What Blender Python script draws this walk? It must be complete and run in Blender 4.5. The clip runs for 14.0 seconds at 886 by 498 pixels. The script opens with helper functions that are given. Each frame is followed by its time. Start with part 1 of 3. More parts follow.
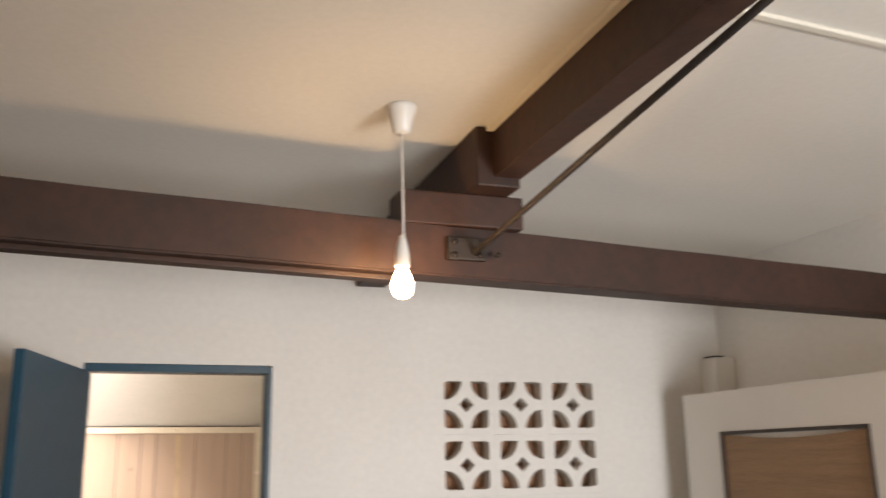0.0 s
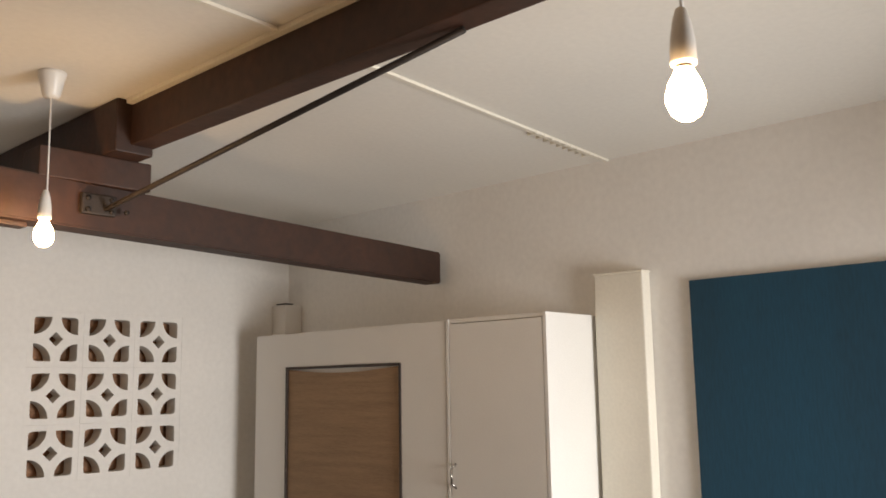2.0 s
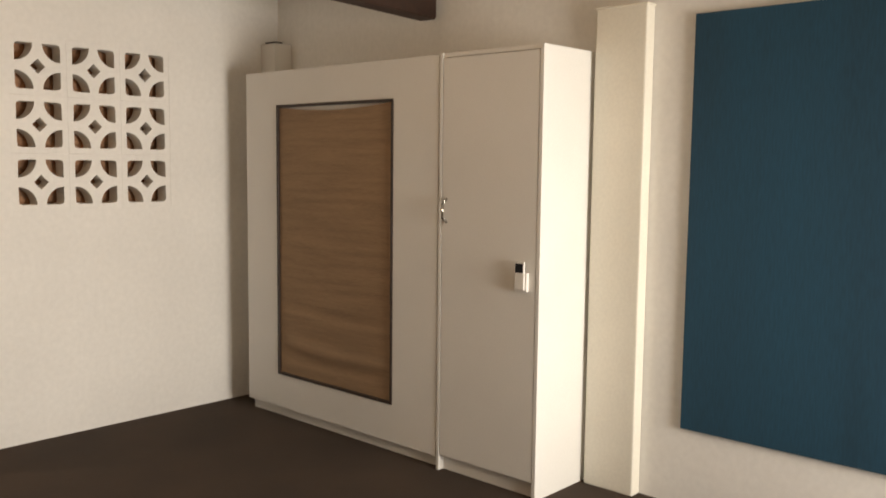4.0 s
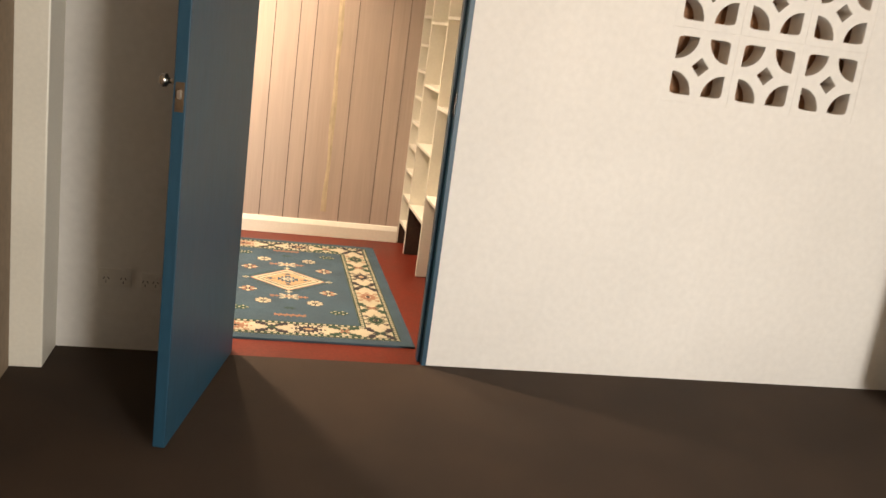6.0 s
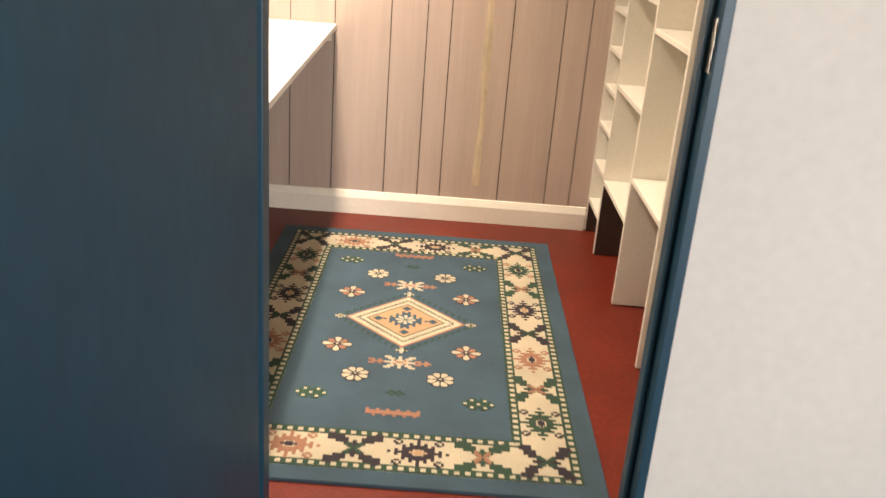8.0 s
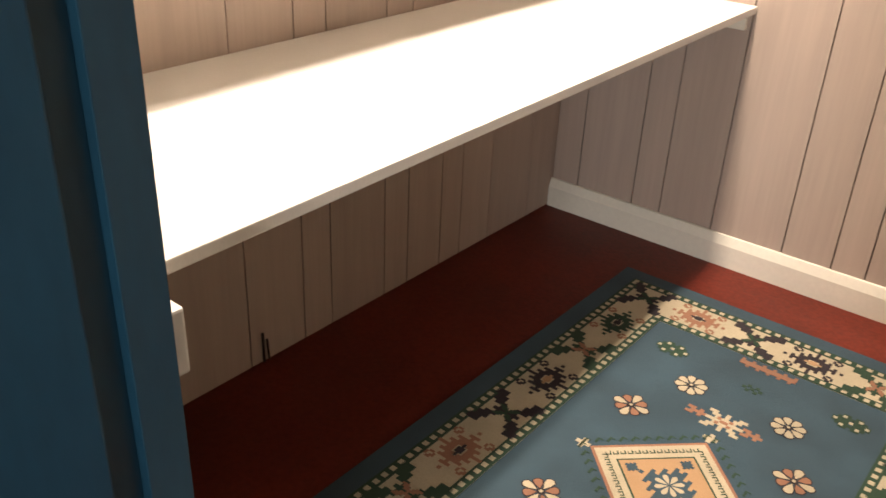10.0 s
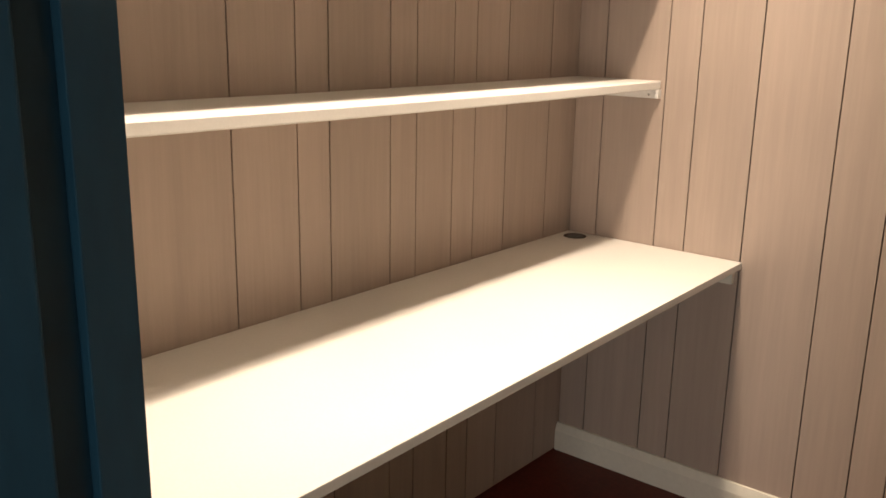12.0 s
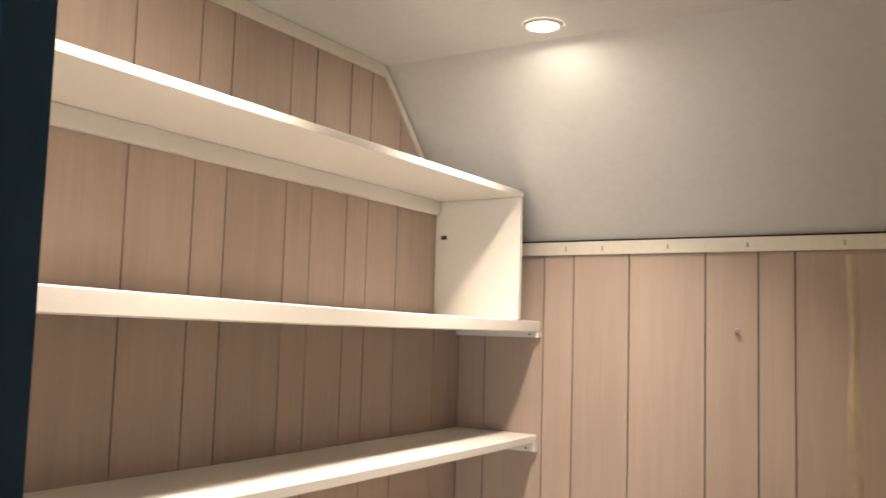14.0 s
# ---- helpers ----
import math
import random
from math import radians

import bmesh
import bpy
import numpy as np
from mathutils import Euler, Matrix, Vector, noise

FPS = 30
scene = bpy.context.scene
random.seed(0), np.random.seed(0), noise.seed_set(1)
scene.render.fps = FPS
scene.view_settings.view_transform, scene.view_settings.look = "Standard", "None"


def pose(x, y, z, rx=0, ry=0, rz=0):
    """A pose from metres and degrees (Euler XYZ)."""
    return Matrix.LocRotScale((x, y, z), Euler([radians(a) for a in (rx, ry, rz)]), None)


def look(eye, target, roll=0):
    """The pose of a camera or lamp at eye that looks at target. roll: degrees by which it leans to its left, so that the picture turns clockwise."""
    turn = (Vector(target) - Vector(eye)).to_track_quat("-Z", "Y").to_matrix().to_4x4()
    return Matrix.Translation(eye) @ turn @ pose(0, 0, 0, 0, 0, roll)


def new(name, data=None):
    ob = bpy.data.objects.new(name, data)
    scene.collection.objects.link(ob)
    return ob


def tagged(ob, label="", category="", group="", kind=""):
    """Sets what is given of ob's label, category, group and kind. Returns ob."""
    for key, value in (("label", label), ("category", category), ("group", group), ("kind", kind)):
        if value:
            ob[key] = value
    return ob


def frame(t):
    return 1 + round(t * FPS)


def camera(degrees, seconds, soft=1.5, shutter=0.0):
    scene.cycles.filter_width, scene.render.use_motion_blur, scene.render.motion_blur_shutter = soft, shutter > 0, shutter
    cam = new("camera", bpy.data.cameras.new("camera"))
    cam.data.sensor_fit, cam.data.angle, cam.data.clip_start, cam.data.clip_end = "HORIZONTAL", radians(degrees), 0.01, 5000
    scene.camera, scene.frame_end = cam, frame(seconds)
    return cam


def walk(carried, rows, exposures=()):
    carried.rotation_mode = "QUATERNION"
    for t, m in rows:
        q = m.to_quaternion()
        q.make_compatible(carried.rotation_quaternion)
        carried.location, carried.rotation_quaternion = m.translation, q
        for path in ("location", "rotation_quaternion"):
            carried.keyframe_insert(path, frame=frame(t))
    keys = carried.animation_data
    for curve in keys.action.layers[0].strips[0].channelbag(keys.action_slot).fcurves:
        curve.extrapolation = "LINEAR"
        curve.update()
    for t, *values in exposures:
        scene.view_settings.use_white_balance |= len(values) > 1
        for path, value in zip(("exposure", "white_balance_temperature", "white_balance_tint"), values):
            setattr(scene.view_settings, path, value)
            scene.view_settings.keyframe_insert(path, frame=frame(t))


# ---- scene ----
cam = camera(53.4, 14.0, shutter=0.3)
PATH = [
    (0, (-0.515, -4.02, 1.612), (0.100, -2.173, 2.075), -0.9),
    (0.3, (-0.611, -4.032, 1.607), (0.287, -2.303, 2.059), -0.0),
    (0.5, (-0.653, -4.082, 1.619), (0.373, -2.422, 2.058), 0.4),
    (1, (-0.804, -4.245, 1.581), (0.53, -2.808, 1.978), 0.4),
    (1.5, (-0.914, -4.384, 1.599), (0.475, -2.99, 1.956), -0.0),
    (2, (-0.991, -4.46, 1.594), (0.455, -3.113, 1.903), -0.9),
    (2.2, (-0.976, -4.482, 1.587), (0.482, -3.14, 1.855), -1.1),
    (4.3, (-0.92, -4.404, 1.406), (0.502, -3.024, 1.133), 0.3),
    (4.5, (-0.893, -4.391, 1.404), (0.419, -2.912, 1.103), 1.1),
    (5, (-0.917, -4.107, 1.347), (-0.001, -2.369, 0.969), 2.9),
    (5.5, (-0.821, -3.716, 1.34), (-0.228, -1.85, 0.932), 5.2),
    (6, (-0.718, -3.246, 1.294), (-0.292, -1.35, 0.822), 7.8),
    (6.5, (-0.592, -2.814, 1.256), (-0.266, -0.913, 0.726), 5.1),
    (7, (-0.485, -2.329, 1.23), (-0.293, -0.43, 0.63), 0.9),
    (7.2, (-0.498, -2.147, 1.212), (-0.314, -0.257, 0.586), 2.9),
    (9.3, (-0.167, -0.579, 1.263), (-0.790, 1.107, 0.387), 3.3),
    (9.5, (-0.119, -0.485, 1.255), (-0.912, 1.118, 0.359), 4.3),
    (10, (-0.059, -0.353, 1.263), (-1.146, 1.040, 0.326), 2.6),
    (10.5, (-0.035, -0.352, 1.279), (-1.179, 1.006, 0.358), 1.7),
    (11, (-0.012, -0.358, 1.338), (-1.223, 1.058, 0.606), 1.5),
    (11.5, (0.014, -0.365, 1.382), (-1.234, 1.088, 0.822), 1.2),
    (11.9, (-0.008, -0.352, 1.396), (-1.252, 1.137, 0.893), 1.1),
    (12.6, (-0.003, -0.355, 1.459), (-1.247, 1.172, 1.11), 1.1),
    (13, (-0.018, -0.369, 1.494), (-1.254, 1.2, 1.417), 1.5),
    (13.2, (-0.019, -0.369, 1.508), (-1.25, 1.207, 1.542), 2.1),
    (13.5, (-0.019, -0.38, 1.53), (-1.229, 1.203, 1.697), 1.9),
    (14, (-0.019, -0.402, 1.567), (-1.072, 1.289, 1.746), 1.7),
]
EXPOSURES = [(0, 0.2, 6500, 10), (1, 0.15, 6500, 10), (2, -0.05, 6750, 10), (4.5, 0.1, 7600, 10), (5.5, 0.35, 7500, 10), (7, 0.5, 6950, 10), (9.3, 0.05, 6500, 10), (10.5, -0.15, 6500, 10), (11.5, -0.75, 6750, 10), (12.5, -1.0, 6900, 10), (13.5, -1.25, 6500, 10), (14, -1.1, 6500, 10)]
walk(cam, [(t, look(eye, target, roll)) for t, eye, target, roll in PATH], EXPOSURES)

# ---- light ----
world = bpy.data.worlds.new("sky")
scene.world = world
world.use_nodes = True
sky = world.node_tree.nodes.new("ShaderNodeTexSky")
sky.sky_type, sky.sun_disc, sky.sun_elevation, sky.sun_rotation = "NISHITA", False, radians(40), radians(200)
world.node_tree.links.new(sky.outputs[0], world.node_tree.nodes["Background"].inputs[0])
world.node_tree.nodes["Background"].inputs[1].default_value = 0.1

SOUTH, LEFT, RIGHT, CEIL = -5.6, -1.49, 2.37, 2.60
XL, XR, YB, YF, ZC = -1.475, 0.47, 0.09, 2.045, 2.31


def area_lamp(name, place, target, sx, sy, power, colour, spread):
    lamp = bpy.data.lights.new(name, "AREA")
    lamp.shape, lamp.size, lamp.size_y, lamp.energy, lamp.color = "RECTANGLE", sx, sy, power, colour
    lamp.spread = radians(spread)
    ob = new(name, lamp)
    ob.matrix_basis = look(place, target)
    return ob


def disc_lamp(name, place, power, colour, size, spread):
    lamp = bpy.data.lights.new(name, "AREA")
    lamp.shape, lamp.size, lamp.energy, lamp.color, lamp.spread = "DISK", size, power, colour, radians(spread)
    ob = new(name, lamp)
    ob.matrix_basis = pose(*place)
    return ob


area_lamp("window_daylight", (1.45, SOUTH + 0.16, 1.0), (0.50, 0, 0.80), 1.2, 1.2, 64, (0.97, 0.96, 0.96), 112)
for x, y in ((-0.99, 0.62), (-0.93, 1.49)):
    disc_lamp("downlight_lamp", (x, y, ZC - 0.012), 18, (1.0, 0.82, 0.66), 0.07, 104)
BULB_GLOW = 210


# ---- materials ----
def nodes_of(name):
    m = bpy.data.materials.new(name)
    m.use_nodes = True
    return m, m.node_tree.nodes, m.node_tree.links, m.node_tree.nodes["Principled BSDF"]


def surface(name, colour, rough=0.6, metal=0.0, stretch=(1, 1, 1), grain=60.0, wear=3.0, vary=0.12, bump=0.15, depth=0.002, tint=None, each=0.0, world_space=True):
    """Colour with large stains and fine grain, roughness variation and fine relief."""
    m, n, l, b = nodes_of(name)
    coord = n.new("ShaderNodeTexCoord")
    mapping = n.new("ShaderNodeMapping")
    mapping.inputs["Scale"].default_value = stretch
    if world_space:
        geo = n.new("ShaderNodeNewGeometry")
        l.new(geo.outputs["Position"], mapping.inputs[0])
    else:
        l.new(coord.outputs["Object"], mapping.inputs[0])
    big, fine = n.new("ShaderNodeTexNoise"), n.new("ShaderNodeTexNoise")
    big.inputs["Scale"].default_value, big.inputs["Detail"].default_value = wear, 4
    fine.inputs["Scale"].default_value, fine.inputs["Detail"].default_value = grain, 6
    for t in (big, fine):
        l.new(mapping.outputs[0], t.inputs["Vector"])
    dark = tuple(c * (1 - vary) for c in colour) if tint is None else tint
    light = tuple(min(1, c * (1 + vary)) for c in colour)
    mix1, mix2 = n.new("ShaderNodeMix"), n.new("ShaderNodeMix")
    mix1.data_type = mix2.data_type = "RGBA"
    ramp = n.new("ShaderNodeMapRange")
    ramp.inputs[1].default_value, ramp.inputs[2].default_value = 0.3, 0.7
    l.new(big.outputs[0], ramp.inputs[0])
    l.new(ramp.outputs[0], mix1.inputs[0])
    mix1.inputs[6].default_value, mix1.inputs[7].default_value = (*dark, 1), (*light, 1)
    mix2.blend_type = "MULTIPLY"
    ramp2 = n.new("ShaderNodeMapRange")
    ramp2.inputs[1].default_value, ramp2.inputs[2].default_value = 0.3, 0.7
    ramp2.inputs[3].default_value, ramp2.inputs[4].default_value = 1 - vary * 1.5, 1.0
    l.new(fine.outputs[0], ramp2.inputs[0])
    mix2.inputs[0].default_value = 1.0
    l.new(mix1.outputs[2], mix2.inputs[6])
    l.new(ramp2.outputs[0], mix2.inputs[7])
    out = mix2.outputs[2]
    if each:
        info, hue = n.new("ShaderNodeObjectInfo"), n.new("ShaderNodeHueSaturation")
        r = n.new("ShaderNodeMapRange")
        r.inputs[3].default_value, r.inputs[4].default_value = 1 - each, 1 + each
        l.new(info.outputs["Random"], r.inputs[0])
        l.new(r.outputs[0], hue.inputs["Value"])
        l.new(out, hue.inputs["Color"])
        out = hue.outputs[0]
    l.new(out, b.inputs["Base Color"])
    rr = n.new("ShaderNodeMapRange")
    rr.inputs[3].default_value, rr.inputs[4].default_value = max(0.02, rough - 0.08), min(1, rough + 0.08)
    l.new(big.outputs[0], rr.inputs[0])
    l.new(rr.outputs[0], b.inputs["Roughness"])
    b.inputs["Metallic"].default_value = metal
    bp = n.new("ShaderNodeBump")
    bp.inputs["Strength"].default_value, bp.inputs["Distance"].default_value = bump, depth
    l.new(fine.outputs[0], bp.inputs["Height"])
    l.new(bp.outputs[0], b.inputs["Normal"])
    return m


def glowing(name, colour, strength):
    m, n, l, b = nodes_of(name)
    b.inputs["Base Color"].default_value = (0.9, 0.9, 0.9, 1)
    b.inputs["Emission Color"].default_value = (*colour, 1)
    b.inputs["Emission Strength"].default_value = strength
    return m


WALL = surface("painted_masonry", (0.81, 0.79, 0.755), 0.7, grain=35, wear=1.6, vary=0.04, bump=0.15, depth=0.003)
# tan of the two unseen walls, chosen to cut light bounced round the room
DIM_TAN = surface("bounce_dimming_tan", (0.30, 0.22, 0.15), 0.8, grain=40, wear=2, vary=0.12, bump=0.3, depth=0.003)
CEILING = surface("ceiling_paint", (0.78, 0.75, 0.69), 0.8, grain=45, wear=1.2, vary=0.03, bump=0.15, depth=0.003)
CLOSET_CEILING = surface("grey_white_ceiling_paint", (0.74, 0.75, 0.75), 0.8, grain=45, wear=1.2, vary=0.03, bump=0.15, depth=0.003)
CARPET = surface("brown_carpet", (0.062, 0.038, 0.023), 0.98, grain=420, wear=2.2, vary=0.22, bump=0.9, depth=0.006)
BEAM = surface("dark_stained_timber", (0.045, 0.017, 0.009), 0.62, stretch=(1, 1, 1), grain=28, wear=4, vary=0.26, bump=0.4, depth=0.004)
IRON = surface("old_iron", (0.05, 0.04, 0.035), 0.6, metal=0.6, grain=120, vary=0.3)
WHITE = surface("white_laminate", (0.80, 0.78, 0.74), 0.45, grain=200, wear=2, vary=0.03, bump=0.05)
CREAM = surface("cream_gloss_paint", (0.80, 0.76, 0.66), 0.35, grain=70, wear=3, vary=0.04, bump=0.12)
BLUE = surface("teal_blue_paint", (0.013, 0.066, 0.115), 0.45, stretch=(1, 1, 0.25), grain=50, wear=2.5, vary=0.12, bump=0.12)
DARKBLUE = surface("blue_fabric_board", (0.008, 0.056, 0.10), 0.8, stretch=(1.6, 1.6, 0.2), grain=90, wear=2.5, vary=0.16, bump=0.2)
PLANK = surface("beige_wood_plank", (0.47, 0.375, 0.315), 0.6, stretch=(7, 7, 0.35), grain=14, wear=2.5, vary=0.05, bump=0.12, each=0.06)
GAP = surface("dark_joint", (0.03, 0.018, 0.012), 0.9, vary=0.2)
RED = surface("red_painted_floor", (0.145, 0.021, 0.011), 0.42, grain=80, wear=3, vary=0.2, bump=0.2, depth=0.002)
RED.node_tree.nodes["Principled BSDF"].inputs["Specular IOR Level"].default_value = 0.2
BAMBOO = surface("woven_straw", (0.36, 0.235, 0.14), 0.85, stretch=(3, 3, 45), grain=9, wear=0.8, vary=0.14, bump=0.6, depth=0.003)
DARKTRIM = surface("dark_brown_trim", (0.045, 0.025, 0.016), 0.5, vary=0.3)
BROWN = surface("brown_backing_board", (0.42, 0.23, 0.13), 0.8, wear=5, vary=0.3)
BRASS = surface("worn_chrome", (0.55, 0.53, 0.50), 0.25, metal=1.0, vary=0.1)
BRONZE = surface("tarnished_bronze", (0.16, 0.11, 0.07), 0.45, metal=0.7, vary=0.25)
PLASTIC = surface("white_plastic", (0.80, 0.78, 0.74), 0.35, vary=0.02, bump=0.02)
BLACK = surface("black_plastic", (0.015, 0.015, 0.018), 0.3, vary=0.1)
YELLOW = surface("yellowed_filler", (0.58, 0.48, 0.33), 0.6, stretch=(3, 3, 1), grain=20, vary=0.15)
RUGBLUE = surface("rug_blue_wool", (0.045, 0.085, 0.115), 0.95, grain=500, wear=6, vary=0.2, bump=0.8, depth=0.004)
RUGCREAM = surface("rug_cream_wool", (0.52, 0.45, 0.32), 0.95, grain=500, wear=6, vary=0.14, bump=0.8, depth=0.004)
RUGGREEN = surface("rug_green_wool", (0.026, 0.062, 0.036), 0.95, grain=500, vary=0.2, bump=0.8, depth=0.004)
RUGDARK = surface("rug_dark_wool", (0.03, 0.022, 0.028), 0.95, grain=500, vary=0.2, bump=0.8, depth=0.004)
RUGPINK = surface("rug_salmon_wool", (0.34, 0.165, 0.10), 0.95, grain=500, vary=0.2, bump=0.8, depth=0.004)
BULB = glowing("lit_bulb", (1.0, 0.63, 0.32), BULB_GLOW)
LENS = glowing("lit_downlight", (1.0, 0.84, 0.66), 420)


# ---- mesh helpers ----
def add_box(bm, x0, x1, y0, y1, z0, z1, m=None):
    vs = [bm.verts.new((x, y, z)) for x in (x0, x1) for y in (y0, y1) for z in (z0, z1)]
    if m is not None:
        for v in vs:
            v.co = m @ v.co
    for f in ((0, 1, 3, 2), (4, 6, 7, 5), (0, 4, 5, 1), (2, 3, 7, 6), (0, 2, 6, 4), (1, 5, 7, 3)):
        bm.faces.new([vs[i] for i in f])
    return vs


def box(x0, x1, y0, y1, z0, z1, bevel=0.0, m=None):
    bm = bmesh.new()
    add_box(bm, x0, x1, y0, y1, z0, z1, m)
    bmesh.ops.recalc_face_normals(bm, faces=bm.faces)
    if bevel:
        bmesh.ops.bevel(bm, geom=bm.edges[:], offset=bevel, segments=2, affect="EDGES", profile=0.6)
    return bm


def prism(outline, axis, a, b, bevel=0.0):
    """An outline in the two other axes, pushed along axis from a to b."""
    bm = bmesh.new()
    def at(p, w):
        return (w, p[0], p[1]) if axis == "x" else (p[0], w, p[1]) if axis == "y" else (p[0], p[1], w)
    lo, hi = [bm.verts.new(at(p, a)) for p in outline], [bm.verts.new(at(p, b)) for p in outline]
    k = len(outline)
    bm.faces.new(lo), bm.faces.new(hi)
    for i in range(k):
        bm.faces.new((lo[i], lo[(i + 1) % k], hi[(i + 1) % k], hi[i]))
    bmesh.ops.recalc_face_normals(bm, faces=bm.faces)
    if bevel:
        bmesh.ops.bevel(bm, geom=bm.edges[:], offset=bevel, segments=2, affect="EDGES", profile=0.6)
    return bm


def lathe(profile, steps=24, m=None):
    """Radius and height pairs turned round z."""
    bm = bmesh.new()
    rings = []
    for r, z in profile:
        if r < 1e-5:
            rings.append([bm.verts.new((0, 0, z))])
        else:
            rings.append([bm.verts.new((r * math.cos(2 * math.pi * i / steps), r * math.sin(2 * math.pi * i / steps), z)) for i in range(steps)])
    for a, b in zip(rings, rings[1:]):
        for i in range(steps):
            q = [a[i % len(a)], a[(i + 1) % len(a)], b[(i + 1) % len(b)], b[i % len(b)]]
            q = list(dict.fromkeys(q))
            if len(q) > 2:
                bm.faces.new(q)
    bmesh.ops.recalc_face_normals(bm, faces=bm.faces)
    for f in bm.faces:
        f.smooth = True
    if m is not None:
        bm.transform(m)
    return bm


def rod_between(a, b, r, steps=12):
    a, b = Vector(a), Vector(b)
    d = b - a
    m = Matrix.Translation(a) @ d.to_track_quat("Z", "Y").to_matrix().to_4x4()
    return lathe([(0, 0), (r, 0), (r, d.length), (0, d.length)], steps, m)


def mesh_of(name, bm, material):
    me = bpy.data.meshes.new(name)
    bm.to_mesh(me)
    bm.free()
    me.materials.append(material)
    return me


def part(name, bm, material, parent, label=""):
    ob = new(name, mesh_of(name, bm, material))
    ob.parent = parent
    if parent is not None:
        ob.matrix_parent_inverse = parent.matrix_basis.inverted()
    return tagged(ob, label)


def thing(name, label, category, place=(0, 0, 0), group=""):
    ob = new(name)
    ob.matrix_basis = Matrix.Translation(place)
    ob.empty_display_size = 0.05
    return tagged(ob, label, category, group)


def setting(name, bm, material, label, category):
    ob = new(name, mesh_of(name, bm, material))
    return tagged(ob, label, category, kind="structure")


# ---- large structure: main room ----
setting("floor", box(LEFT - 0.3, RIGHT + 0.2, SOUTH - 0.2, 0.0, -0.12, 0.0), CARPET, "dark brown short-pile carpet floor", "floor")
setting("floor_closet", box(XL - 0.1, XR + 0.1, 0.0, YF + 0.1, -0.12, -0.004), RED, "dark red painted floor of the small room", "floor")

BX0, BP, BZ0 = 0.789, 0.282, 1.156   # grille of blocks: left edge, pitch, lower edge
BX1, BZ1 = BX0 + 3 * BP, BZ0 + 3 * BP
DX0, DX1, DZ = -0.785, 0.006, 2.0    # masonry opening of the door
bm = bmesh.new()
for b in ((LEFT - 0.2, DX0, 0, CEIL), (DX0, DX1, DZ + 0.03, CEIL), (DX1, BX0, 0, CEIL), (BX0, BX1, 0, BZ0), (BX0, BX1, BZ1, CEIL), (BX1, RIGHT + 0.2, 0, CEIL)):
    add_box(bm, b[0], b[1], 0.0, YB, b[2], b[3])
bmesh.ops.remove_doubles(bm, verts=bm.verts, dist=0.0005)
bmesh.ops.recalc_face_normals(bm, faces=bm.faces)
wall_back = setting("wall_back", bm, WALL, "white painted masonry wall with a patterned block grille", "wall")

WX0, WX1, WZ0, WZ1 = 0.80, 2.10, 0.35, 1.70   # window of the end wall
setting("wall_right", box(RIGHT, RIGHT + 0.15, SOUTH, 0.0, 0, CEIL), WALL, "plain warm white painted side wall", "wall")
setting("wall_left", box(LEFT - 0.15, LEFT, SOUTH, -0.22, 0, CEIL), DIM_TAN, "unseen side wall, tan to dim bounced light", "wall")
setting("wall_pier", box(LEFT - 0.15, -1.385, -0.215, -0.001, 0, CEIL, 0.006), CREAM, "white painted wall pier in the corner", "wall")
bm = bmesh.new()
for b in ((LEFT, WX0, 0, CEIL), (WX0, WX1, 0, WZ0), (WX0, WX1, WZ1, CEIL), (WX1, RIGHT, 0, CEIL)):
    add_box(bm, b[0], b[1], SOUTH - 0.15, SOUTH, b[2], b[3])
bmesh.ops.remove_doubles(bm, verts=bm.verts, dist=0.0005)
bmesh.ops.recalc_face_normals(bm, faces=bm.faces)
setting("wall_front", bm, DIM_TAN, "unseen end wall with a low window, tan to dim bounced light", "wall")
bm = bmesh.new()
for b in ((WX0, WX1, WZ0, WZ0 + 0.05), (WX0, WX1, WZ1 - 0.05, WZ1), (WX0, WX0 + 0.05, WZ0 + 0.05, WZ1 - 0.05), (WX1 - 0.05, WX1, WZ0 + 0.05, WZ1 - 0.05)):
    add_box(bm, b[0], b[1], SOUTH - 0.12, SOUTH - 0.06, b[2], b[3])
setting("window_1", bm, CREAM, "cream painted window frame", "window")
setting("ceiling", box(LEFT - 0.3, RIGHT + 0.2, SOUTH - 0.2, YB, CEIL, CEIL + 0.1), CEILING, "cream white painted flat ceiling", "ceiling")

# ---- large structure: small room ----
S0, S1 = 1.60, 1.835   # where the slope leaves the flat ceiling; height at the far wall
setting("ceiling_closet", box(XL - 0.1, XR + 0.1, YB, S0, ZC, ZC + 0.1), CLOSET_CEILING, "white flat ceiling of the small room", "ceiling")
setting("ceiling_slope", prism([(S0, ZC), (YF + 0.02, S1), (YF + 0.1, S1 + 0.05), (S0, ZC + 0.1)], "x", XL - 0.1, XR + 0.1), CLOSET_CEILING, "white sloping ceiling above the panelled wall", "ceiling")
wall_closet_left = setting("wall_closet_left", box(XL - 0.1, XL - 0.012, YB, YF + 0.1, 0, ZC + 0.05), GAP, "beige wood-grain panelled wall with dark joints", "wall")
wall_closet_far = setting("wall_closet_far", box(XL - 0.012, XR + 0.1, YF + 0.012, YF + 0.1, 0, S1 + 0.02), GAP, "beige wood-grain panelled wall with dark joints", "wall")
setting("wall_closet_right", box(XR, XR + 0.1, YB, YF + 0.012, 0, ZC + 0.05), CREAM, "cream painted wall behind the shelving", "wall")
setting("wall_behind_grille", box(XR + 0.1, 2.3, YB + 0.035, YB + 0.06, 0.9, 2.3), BROWN, "brown board behind the block grille", "wall")

